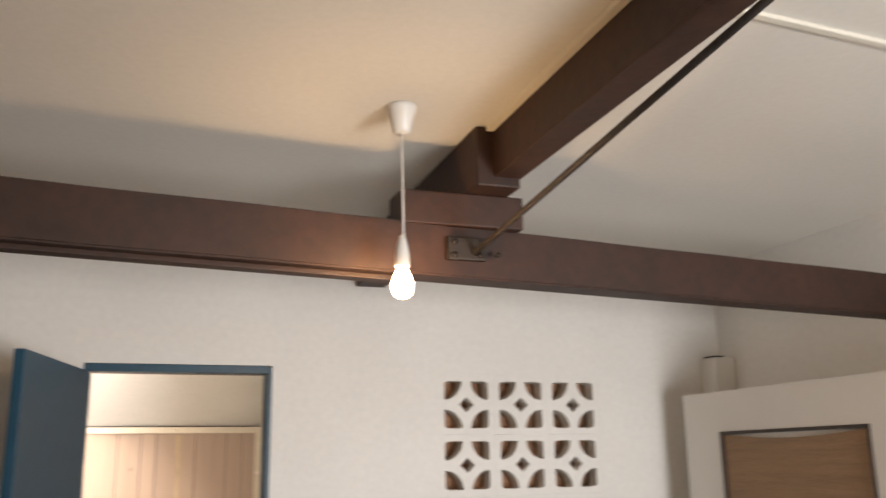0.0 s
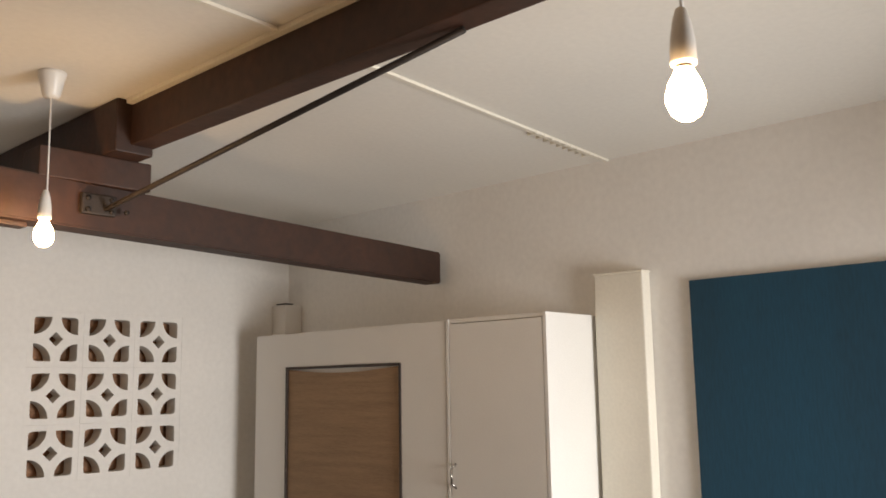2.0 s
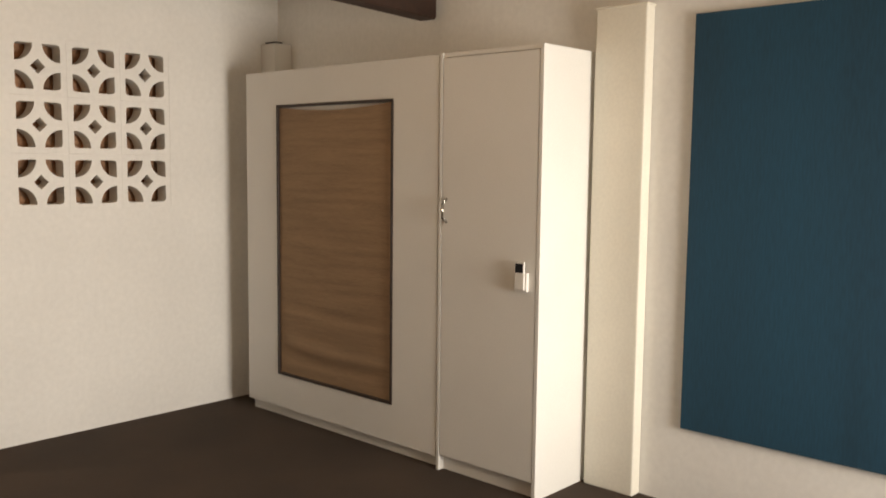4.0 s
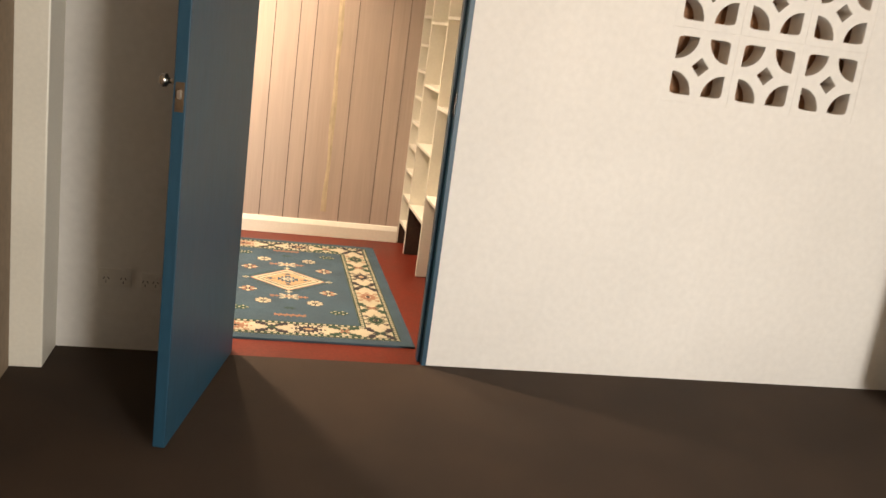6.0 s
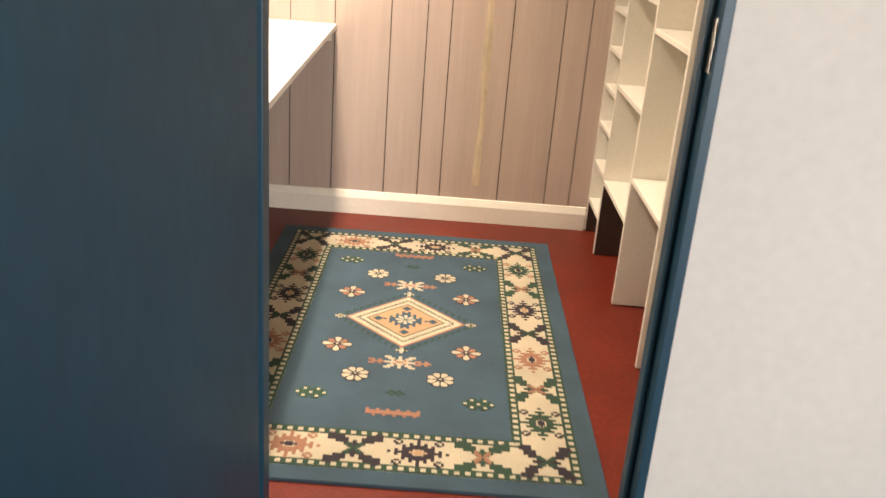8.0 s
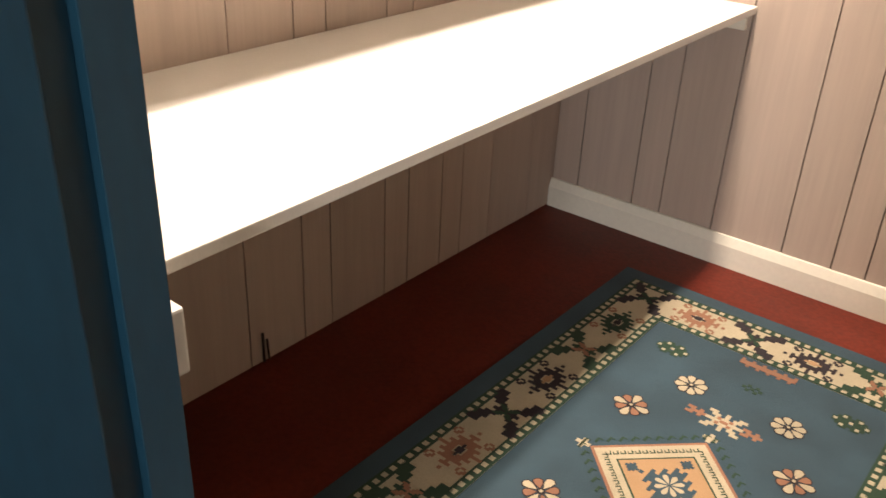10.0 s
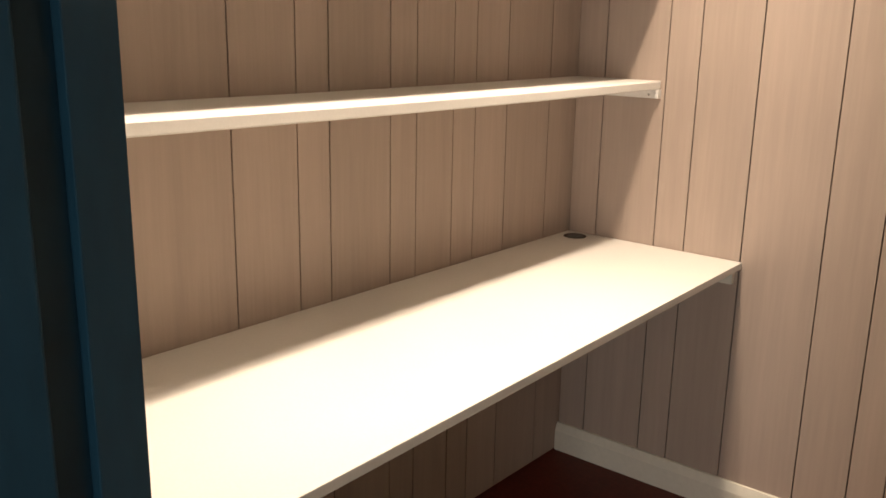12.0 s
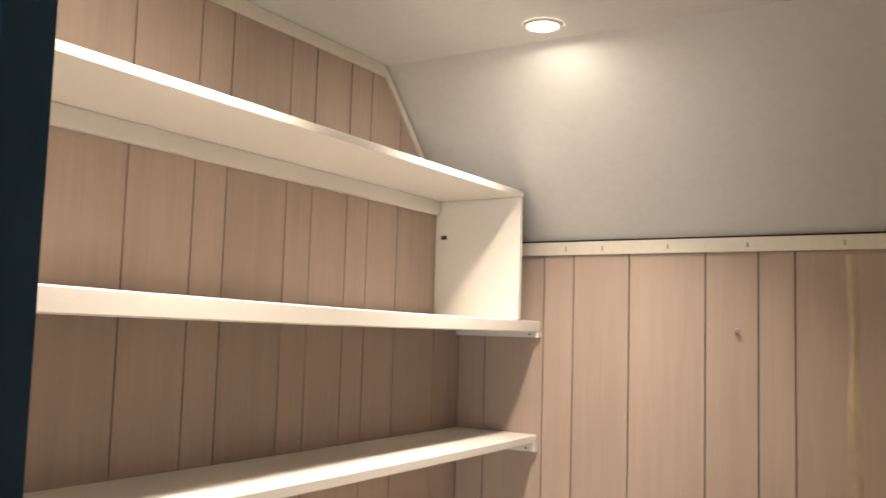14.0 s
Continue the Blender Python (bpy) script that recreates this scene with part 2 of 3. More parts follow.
# ---- door, frame ----
frame_1 = setting("door_frame_1", box(DX1 - 0.020, DX1 - 0.001, -0.006, YB + 0.012, 0, DZ + 0.02, 0.002), BLUE, "narrow teal blue painted timber door frame", "door frame")
part("jamb", box(DX0 + 0.001, -0.775, -0.004, YB - 0.002, 0, DZ + 0.02, 0.002), BLUE, frame_1)
part("head", box(-0.7745, DX1 - 0.020, -0.006, YB + 0.012, DZ - 0.006, DZ + 0.028, 0.002), BLUE, frame_1)
part("door_stop", box(-0.7748, -0.757, 0.033, YB - 0.003, 0, DZ - 0.007, 0.002), BLUE, frame_1)
part("door_stop", box(DX1 - 0.032, DX1 - 0.020, 0.034, 0.072, 0, DZ - 0.006, 0.002), BLUE, frame_1)
part("strike_plate", box(DX1 - 0.0235, DX1 - 0.0195, 0.006, 0.03, 1.0, 1.09, 0.001), BRASS, frame_1, "worn metal strike plate")
part("latch_plate", box(-0.7752, -0.7725, 0.000, 0.026, 1.768, 1.868, 0.001), BRONZE, frame_1, "worn metal hinge plate")

door_m = pose(-0.757, -0.008, 0.012, 0, 0, -101.5)
door_1 = setting("door_1", box(0, 0.80, -0.036, 0, 0, DZ - 0.02, 0.003, door_m), BLUE, "teal blue painted flush door standing open", "door")
part("lock_plate", box(0.7995, 0.8015, -0.03, -0.006, 0.985, 1.065, 0.0006, door_m), BRONZE, door_1, "tarnished bronze lock edge plate")
part("latch", box(0.80, 0.81, -0.024, -0.012, 1.02, 1.045, 0.002, door_m), BRASS, door_1)
knob = lathe([(0, 0), (0.022, 0), (0.022, 0.005), (0.008, 0.009), (0.008, 0.03), (0.018, 0.036), (0.020, 0.046), (0.014, 0.054), (0, 0.056)], 20, door_m @ Matrix.Translation((0.74, -0.036, 1.06)) @ pose(0, 0, 0, 90))
part("door_handle", knob, BRASS, door_1, "chrome door knob")

# ---- main room: roof timbers ----
def beam_point(x):
    return -1.36 - 0.0933 * (RIGHT - x), 2.122 + 0.012 * (RIGHT - x)

bm = bmesh.new()
STEPS = 40
ring = []
for i in range(STEPS + 1):
    x = LEFT + (2.305 - LEFT) * i / STEPS
    y, z = beam_point(x)
    w = 0.004 * noise.noise((x * 2.3, 0, 5))
    ring.append([bm.verts.new(c) for c in ((x, y + w, z + w), (x, y + w, z + 0.162 + w), (x, y + 0.11, z + 0.162), (x, y + 0.11, z))])
for a, b in zip(ring, ring[1:]):
    for k in range(4):
        bm.faces.new((a[k], a[(k + 1) % 4], b[(k + 1) % 4], b[k]))
bm.faces.new(ring[0]), bm.faces.new(ring[-1])
bmesh.ops.recalc_face_normals(bm, faces=bm.faces)
bmesh.ops.bevel(bm, geom=[e for e in bm.edges if abs((e.verts[0].co - e.verts[1].co).x) > 0.05], offset=0.006, segments=2, affect="EDGES")
tie_beam = thing("tie_beam", "dark brown stained timber tie beam across the room", "beam", (0.4, -1.5, 2.14))
part("beam", bm, BEAM, tie_beam)
y0, z0 = beam_point(0.3)
part("lower_strip", box(LEFT, 0.16, -0.004, 0.05, -0.012, 0.004, 0.003, Matrix.Translation((0, y0 + 0.02, z0)) @ pose(0, 0, 0, 0, 0.7, 5.3)), BEAM, tie_beam)
part("corbel", box(0.17, 0.57, y0 - 0.012, y0 + 0.12, z0 + 0.158, z0 + 0.262, 0.005), BEAM, tie_beam)
cross_beam = thing("cross_beam", "dark brown timber beam under the ceiling", "beam", (0.48, -3, 2.42))
part("beam", box(0.44, 0.53, SOUTH, -1.60, 2.44, CEIL - 0.002, 0.005), BEAM, cross_beam)
part("end_block", box(0.385, 0.525, -1.655, -0.002, 2.41, CEIL - 0.001, 0.006), BEAM, cross_beam)
part("fillet", box(0.415, 0.4395, SOUTH, -1.66, CEIL - 0.018, CEIL - 0.0015, 0.003), CREAM, cross_beam, "cream painted fillet along the ceiling")
rod = thing("tie_rod", "thin rusty iron tie rod between the beams", "rod", (0.40, -1.56, 2.25))
part("rod", rod_between((0.40, y0 - 0.02, 2.218), (0.50, -3.15, 2.43), 0.009), IRON, rod)
part("plate", box(0.315, 0.44, y0 - 0.022, y0 + 0.002, 2.195, 2.268, 0.006), IRON, rod, "rusty iron anchor plate")
for x, z in ((0.335, 2.25), (0.335, 2.21), (0.42, 2.25), (0.42, 2.21), (0.475, 2.215)):
    part("bolt", lathe([(0, 0), (0.009, 0), (0.009, 0.008), (0, 0.010)], 8, pose(x, y0 - 0.02, z, 90)), IRON, rod)

# ---- main room: ceiling fittings ----
def batten(x0, y0, x1, y1):
    ob = thing("ceiling_batten", "thin white painted cable strip on the ceiling", "cable strip", (x0, y0, CEIL), "ceiling strips")
    a = math.degrees(math.atan2(y1 - y0, x1 - x0))
    part("strip", box(0, math.hypot(x1 - x0, y1 - y0), -0.011, 0.011, -0.012, -0.001, 0.002, pose(x0, y0, CEIL, 0, 0, a)), CREAM, ob)
    return ob

batten(LEFT + 0.01, -2.62, 0.438, -2.52)
strip = batten(0.532, -2.515, RIGHT - 0.01, -2.36)
for i in range(9):
    x = 1.75 + 0.055 * i + 0.01 * math.sin(i * 7)
    part("clip", box(x, x + 0.012, -2.405 + (x - 1.75) * 0.084 - 0.02, -2.39 + (x - 1.75) * 0.084 + 0.012, CEIL - 0.016, CEIL - 0.002, 0.001), CREAM, strip)


def pendant(x, y, bulb_z):
    """A bare bulb on a cord; bulb_z is the bulb's centre."""
    ob = thing("pendant_lamp", "bare lit bulb on a white cord from the ceiling", "lamp", (x, y, CEIL), "bare bulbs")
    T = Matrix.Translation
    part("ceiling_rose", lathe([(0, 0), (0.043, -0.001), (0.043, -0.012), (0.037, -0.03), (0.027, -0.078), (0.022, -0.085), (0, -0.086)], 24, T((x, y, CEIL))), PLASTIC, ob)
    part("cord", rod_between((x, y, CEIL - 0.08), (x + 0.004, y, bulb_z + 0.11), 0.003, 8), PLASTIC, ob)
    part("socket", lathe([(0, 0.13), (0.008, 0.125), (0.014, 0.105), (0.019, 0.075), (0.0205, 0.04), (0.0195, 0.036), (0, 0.036)], 20, T((x, y, bulb_z))), PLASTIC, ob)
    part("cap", lathe([(0.013, 0.038), (0.0135, 0.030), (0.013, 0.026)], 20, T((x, y, bulb_z))), BRASS, ob)
    part("bulb", lathe([(0.013, 0.03), (0.0165, 0.022), (0.024, 0.008), (0.0295, -0.012), (0.029, -0.026), (0.022, -0.042), (0.011, -0.051), (0, -0.053)], 24, T((x, y, bulb_z))), BULB, ob, "glowing frosted bulb")
    return ob

pendant(0.127, -1.735, 2.09)
pendant(0.195, -3.86, 2.035)

# ---- main room: wardrobe units ----
FX = 1.974
def wardrobe_left():
    ob = thing("wardrobe", "white laminate cabinet with a framed straw panel", "cabinet", (2.15, -0.97, 0), "white cabinets")
    y0, y1 = -1.703, -0.235
    part("body", box(FX + 0.02, RIGHT - 0.012, y0, y1, 0.055, 1.895, 0.002), WHITE, ob)
    part("plinth", box(FX + 0.035, RIGHT - 0.02, y0 + 0.005, y1 - 0.005, 0, 0.055), WHITE, ob)
    py0, py1, pz0, pz1 = -1.412, -0.512, 0.245, 1.712
    bm = bmesh.new()
    for b in ((y0, py0, 0.06, 1.892), (py1, y1, 0.06, 1.892), (py0, py1, 0.06, pz0), (py0, py1, pz1, 1.892)):
        add_box(bm, FX, FX + 0.019, b[0], b[1], b[2], b[3])
    bmesh.ops.remove_doubles(bm, verts=bm.verts, dist=0.0005)
    bmesh.ops.recalc_face_normals(bm, faces=bm.faces)
    door = part("door", bm, WHITE, ob)
    t = 0.014
    for b in ((py0, py0 + t, pz0, pz1), (py1 - t, py1, pz0, pz1), (py0 + t, py1 - t, pz0, pz0 + t), (py0 + t, py1 - t, pz1 - t, pz1)):
        part("panel_frame", box(FX - 0.005, FX + 0.015, b[0], b[1], b[2], b[3], 0.002), DARKTRIM, door, "dark brown timber bead")
    bm = bmesh.new()
    ny, nz = 24, 90
    grid = []
    for k in range(nz + 1):
        z = pz0 + t + (pz1 - pz0 - 2 * t) * k / nz
        row = []
        for j in range(ny + 1):
            u = j / ny
            y = py0 + t + (py1 - py0 - 2 * t) * u
            low = math.exp(-((k / nz - 0.10) / 0.06) ** 2) + 0.7 * math.exp(-((k / nz - 0.24) / 0.03) ** 2)
            wave = 0.014 * low * math.sin(k * 0.7 + 1.3 * math.sin(u * 3)) + 0.0015 * math.sin(z * 40 + u * 2)
            sag = 0.024 * math.sin(math.pi * u) * (k / nz) ** 8
            row.append(bm.verts.new((FX + 0.008 - wave * math.sin(math.pi * u) ** 0.5, y, z - sag)))
        grid.append(row)
    for a, b in zip(grid, grid[1:]):
        for j in range(ny):
            f = bm.faces.new((a[j], a[j + 1], b[j + 1], b[j]))
            f.smooth = True
    part("straw_panel", bm, BAMBOO, door, "slack woven brown straw mat")
    return ob

wardrobe_left()
ob = thing("wardrobe", "tall narrow white laminate cupboard with one door", "cabinet", (2.15, -2, 0), "white cabinets")
part("side_panel", box(FX - 0.004, RIGHT - 0.012, -2.278, -2.260, 0, 1.897, 0.0015), WHITE, ob)
part("side_panel", box(FX - 0.004, RIGHT - 0.012, -1.727, -1.710, 0, 1.897, 0.0015), WHITE, ob)
part("back_panel", box(RIGHT - 0.03, RIGHT - 0.014, -2.259, -1.728, 0.06, 1.88), WHITE, ob)
part("top_panel", box(FX + 0.002, RIGHT - 0.014, -2.259, -1.728, 1.878, 1.896, 0.0015), WHITE, ob)
part("plinth", box(FX + 0.03, FX + 0.046, -2.259, -1.728, 0, 0.07), WHITE, ob)
cup_door = part("door", box(FX - 0.003, FX + 0.015, -2.256, -1.731, 0.075, 1.875, 0.002), WHITE, ob)
bm = rod_between((FX - 0.03, -1.757, 1.17), (FX - 0.03, -1.757, 1.235), 0.006, 10)
for z in (1.15, 1.255):
    b2 = rod_between((FX - 0.002, -1.757, z), (FX - 0.03, -1.757, z + (0.02 if z < 1.2 else -0.02)), 0.006, 10)
    me = bpy.data.meshes.new("tmp")
    b2.to_mesh(me)
    b2.free()
    bm.from_mesh(me)
part("handle", bm, BRASS, cup_door, "curved chrome bow handle")
rem = thing("remote_control", "white remote control in a holder on the cupboard door", "remote control", (FX, -2.19, 0.95))
part("holder", box(FX - 0.020, FX - 0.004, -2.225, -2.160, 0.885, 0.965, 0.003), PLASTIC, rem)
part("body", box(FX - 0.030, FX - 0.0205, -2.217, -2.168, 0.893, 1.012, 0.004), PLASTIC, rem)
part("screen", box(FX - 0.0315, FX - 0.0295, -2.212, -2.173, 0.965, 1.003, 0.0005), BLACK, rem, "dark display")

pier = thing("pilaster", "cream painted boxed pipe column against the wall", "column", (2.33, -2.39, 0))
part("shaft", box(2.302, RIGHT - 0.002, -2.545, -2.300, 0, 2.068, 0.008), CREAM, pier)
part("top_edge", box(2.300, RIGHT - 0.002, -2.547, -2.298, 2.066, 2.074, 0.002), CREAM, pier)
pipe_box = thing("pipe_box", "short white boxed pipe in the room corner", "pipe box", (2.30, -0.1, 0))
part("shaft", box(2.245, RIGHT - 0.002, -0.135, -0.002, 0, 2.10, 0.004), WHITE, pipe_box)
part("cap", box(2.240, 2.30, -0.140, -0.05, 2.101, 2.108, 0.001), BLACK, pipe_box, "dark gap along the top")
board = thing("wall_board", "large teal blue board fixed to the side wall", "board", (2.35, -3.5, 0.34))
part("panel", box(RIGHT - 0.024, RIGHT - 0.001, -3.60, -2.735, 0.335, 2.012, 0.003), DARKBLUE, board)


def socket_outlet(x, y, z, w, h):
    ob = thing("socket_outlet", "white double power socket on the wall", "socket", (x, y, z))
    part("plate", box(x - w / 2, x + w / 2, y - 0.009, y - 0.0005, z - h / 2, z + h / 2, 0.003), PLASTIC, ob)
    for s in (-0.26, 0.26):
        part("switch", box(x + s * w - 0.006, x + s * w + 0.006, y - 0.012, y - 0.008, z + h * 0.16, z + h * 0.33, 0.001), PLASTIC, ob)
        bm = bmesh.new()
        for dx, rot in ((-0.008, 25), (0.008, -25), (0, 0)):
            dz = -0.016 if dx == 0 else -0.002
            add_box(bm, -0.0012, 0.0012, -0.0004, 0.0004, -0.005, 0.005, pose(x + s * w + dx, y - 0.0092, z + dz, 0, rot, 0))
        part("slots", bm, BLACK, ob)
    return ob

socket_outlet(-1.19, 0, 0.278, 0.115, 0.07)
socket_outlet(-1.065, 0, 0.272, 0.07, 0.06)

# ---- small room: desk, shelves ----
desk = thing("desk", "long white laminate desktop fixed along the panelled wall", "desk", (-1.19, 1.1, 0.766))
part("desktop", prism([(XL + 0.002, YB + 0.004), (-0.848, YB + 0.004), (-0.897, YF - 0.002), (XL + 0.002, YF - 0.002)], "z", 0.746, 0.766, 0.002), WHITE, desk)
part("cleat", box(XL + 0.03, -0.915, YF - 0.022, YF - 0.002, 0.70, 0.743, 0.002), CREAM, desk)
part("cleat", box(XL + 0.002, XL + 0.022, YB + 0.01, YF - 0.025, 0.70, 0.743, 0.002), CREAM, desk)
part("cable_hole", lathe([(0.022, 0.0), (0.034, 0.0015), (0.036, 0.0), (0.022, 0.0)], 24, Matrix.Translation((-1.413, 1.985, 0.7665))), DARKTRIM, desk, "round brown cable hole")
part("cable_hole_dark", lathe([(0, 0.0006), (0.024, 0.0006)], 24, Matrix.Translation((-1.413, 1.985, 0.7665))), BLACK, desk)


def shelf(z, front, y1, label, lift, deep0, deep1):
    """A board on end cleats; lift: how much higher its door end is."""
    ob = thing("wall_shelf", label, "shelf", ((XL + front) / 2, 1, z), "wall shelves")
    board = bmesh.new()
    n = 24
    ring = []
    for i in range(n + 1):
        y = YB + 0.004 + (y1 - YB - 0.004) * i / n
        sag = 0.004 * math.sin(math.pi * i / n) - lift * (1 - i / n)
        deep = deep0 + (deep1 - deep0) * i / n
        ring.append([board.verts.new(c) for c in ((XL + 0.002, y, z - sag), (front - 0.003, y, z - sag), (front, y, z - 0.003 - sag), (front, y, z - deep + 0.003 - sag), (front - 0.003, y, z - deep - sag), (front - 0.020, y, z - deep - sag), (front - 0.022, y, z - 0.018 - sag), (XL + 0.002, y, z - 0.018 - sag))])
    for p, q in zip(ring, ring[1:]):
        for k in range(8):
            board.faces.new((p[k], p[(k + 1) % 8], q[(k + 1) % 8], q[k]))
    board.faces.new(ring[0]), board.faces.new(ring[-1])
    bmesh.ops.recalc_face_normals(board, faces=board.faces)
    part("board", board, WHITE, ob)
    ends = [(XL + 0.004, z - 0.050), (front + 0.004, z - 0.050), (front + 0.004, z - deep1 - 0.0005), (front - 0.0225, z - deep1 - 0.0005), (front - 0.0225, z - 0.0185), (XL + 0.004, z - 0.0185)]
    cleat = part("cleat", prism(ends, "y", y1 - 0.019, y1 - 0.0005), WHITE, ob)
    part("screw", lathe([(0, 0), (0.004, 0), (0.004, 0.001), (0, 0.0015)], 10, pose(front - 0.025, y1 - 0.019, z - 0.040, 90)), BRASS, cleat)
    return ob

shelf(1.256, -1.19, YF - 0.002, "long white painted shelf above the desk", 0.003, 0.025, 0.024)
shelf(1.597, -1.185, YF - 0.002, "long white painted shelf carrying an end panel", 0.022, 0.045, 0.033)
top = thing("top_shelf", "long white painted top shelf on an end panel", "shelf", (-1.32, 1, 1.97), "wall shelves")
part("board", box(XL + 0.002, -1.18, YB + 0.004, 1.905, 1.957, 1.975, 0.0015), WHITE, top)
part("back_batten", box(XL + 0.002, XL + 0.02, YB + 0.006, 1.885, 1.915, 1.956, 0.002), WHITE, top)
end = part("end_panel", box(XL + 0.002, -1.182, 1.888, 1.905, 1.599, 1.956, 0.0015), WHITE, top)
part("label", box(-1.452, -1.432, 1.8865, 1.8878, 1.838, 1.850), BRONZE, end, "small dark printed sticker")

# ---- small room: stepped cubby shelving ----
cub = thing("cubby_shelves", "cream painted open cubby shelving beside the door", "shelving", (0.3, 1.4, 0))
CF = 0.168
for y in (0.84, 1.287, 1.757, 2.026):
    part("divider", box(CF, XR - 0.004, y, y + 0.016, 0, 1.83 if y > 1.8 else 1.98, 0.0015), CREAM, cub)
for y0, y1, zs in ((0.857, 1.286, (0.45, 0.925, 1.38, 1.82)), (1.304, 1.756, (0.30, 0.665, 1.005, 1.35, 1.70)), (1.774, 2.025, (0.145, 0.31, 0.47, 0.62, 0.765, 0.915, 1.07, 1.22, 1.38, 1.55, 1.72))):
    for z in zs:
        part("shelf", box(CF + 0.002, XR - 0.006, y0, y1, z - 0.016, z, 0.001), CREAM, cub)

# thin dark brown sheets at the far end of two lowest cubbies
for y, z in ((1.757, 0.283), (2.026, 0.128)):
    part("dark_sheet", box(CF + 0.003, XR - 0.006, y - 0.0045, y - 0.0005, 0, z), DARKTRIM, cub, "dark brown sheet at the far end of the lowest cubby")
cable = thing("cable_end", "short dark cable end on the panelled wall", "cable", (XL, 0.78, 0))
part("cable", rod_between((XL + 0.004, 0.772, 0.0), (XL + 0.004, 0.772, 0.082), 0.0035, 8), DARKTRIM, cable)
part("cable", rod_between((XL + 0.004, 0.788, 0.0), (XL + 0.004, 0.784, 0.06), 0.003, 8), DARKTRIM, cable)

# ---- small room: lights, trims ----
def downlight(x, y):
    ob = thing("downlight", "round recessed ceiling downlight, lit", "lamp", (x, y, ZC), "recessed downlights")
    T = Matrix.Translation((x, y, ZC))
    part("ring", lathe([(0.036, -0.002), (0.038, -0.006), (0.047, -0.005), (0.050, -0.0005)], 28, T), PLASTIC, ob)
    part("lens", lathe([(0, -0.002), (0.0365, -0.002)], 28, T), LENS, ob, "glowing warm lens")

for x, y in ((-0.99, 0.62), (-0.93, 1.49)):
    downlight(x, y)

base = thing("baseboard", "cream white painted baseboard on the panelled wall", "baseboard")
base["kind"] = "structure"
part("board", prism([(YF - 0.018, -0.004), (YF - 0.018, 0.066), (YF - 0.008, 0.093), (YF - 0.001, 0.095), (YF - 0.001, -0.004)], "x", XL + 0.001, CF - 0.004, 0.001), CREAM, base)
trim = thing("trim", "narrow white cover strip above the panelling", "trim")
trim["kind"] = "structure"
part("strip", box(XL + 0.004, XR - 0.01, YF - 0.010, YF - 0.001, 1.797, 1.836, 0.002), CREAM, trim)
part("slope_strip", prism([(S0 - 0.012, ZC - 0.004), (S0 - 0.012, ZC - 0.03), (YF - 0.012, S1 - 0.025), (YF - 0.012, S1 + 0.005)], "x", XL + 0.001, XL + 0.008), CREAM, trim)
part("top_strip", box(XL + 0.001, XL + 0.008, YB + 0.01, S0 - 0.014, ZC - 0.036, ZC - 0.002, 0.001), CREAM, trim)
bm = bmesh.new()
for x in (-1.10, -0.985, -0.57, -0.79, -0.33):
    add_box(bm, x - 0.0012, x + 0.0012, YF - 0.0106, YF - 0.009, 1.808, 1.822)
part("nail_mark", bm, BLACK, trim)
hook = thing("coat_hook", "small chrome hook on the panelled wall", "hook", (-0.60, YF, 1.58))
part("plate", box(-0.604, -0.596, YF - 0.005, YF - 0.0005, 1.572, 1.592, 0.0015), BRASS, hook)
part("prong", rod_between((-0.60, YF - 0.004, 1.572), (-0.60, YF - 0.018, 1.580), 0.003, 8), BRASS, hook)
outlet = thing("socket_outlet", "white wall socket beside the blue door frame", "socket", (-0.805, YB, 0.70))
part("plate", box(-0.85, -0.785, YB + 0.0005, YB + 0.03, 0.655, 0.742, 0.004), PLASTIC, outlet)

# ---- small room: rug ----
RX0, RX1, RY0, RY1 = -1.045, -0.008, 0.188, 1.812
rug = thing("rug", "blue wool rug with a cream border and diamond medallion", "rug", ((RX0 + RX1) / 2, (RY0 + RY1) / 2, 0))
part("base", box(RX0, RX1, RY0, RY1, -0.004, 0.006, 0.002), RUGBLUE, rug)
RCX, RCY = (RX0 + RX1) / 2, (RY0 + RY1) / 2
ZR = 0.0062


def flat(bm, pts, z):
    vs = [bm.verts.new((x, y, z)) for x, y in pts]
    top = bm.faces.new(vs)
    if top.normal.z < 0:
        top.normal_flip()


def flat_box(bm, x0, x1, y0, y1, z):
    add_box(bm, x0, x1, y0, y1, z - 0.001, z)


def tile(bm, cx, cy, rows, s, z, flipx=False, turn=False):
    """Knotted motif: one small raised cell for each mark in rows."""
    h, w = len(rows), len(rows[0])
    for j, row in enumerate(rows):
        for i, c in enumerate(row):
            if c == "#":
                u, v = (i - w / 2) * s, (h / 2 - j - 1) * s
                if turn:
                    add_box(bm, cx + v, cx + v + s, cy + u, cy + u + s, z - 0.001, z)
                else:
                    add_box(bm, cx + u, cx + u + s, cy + v, cy + v + s, z - 0.001, z)


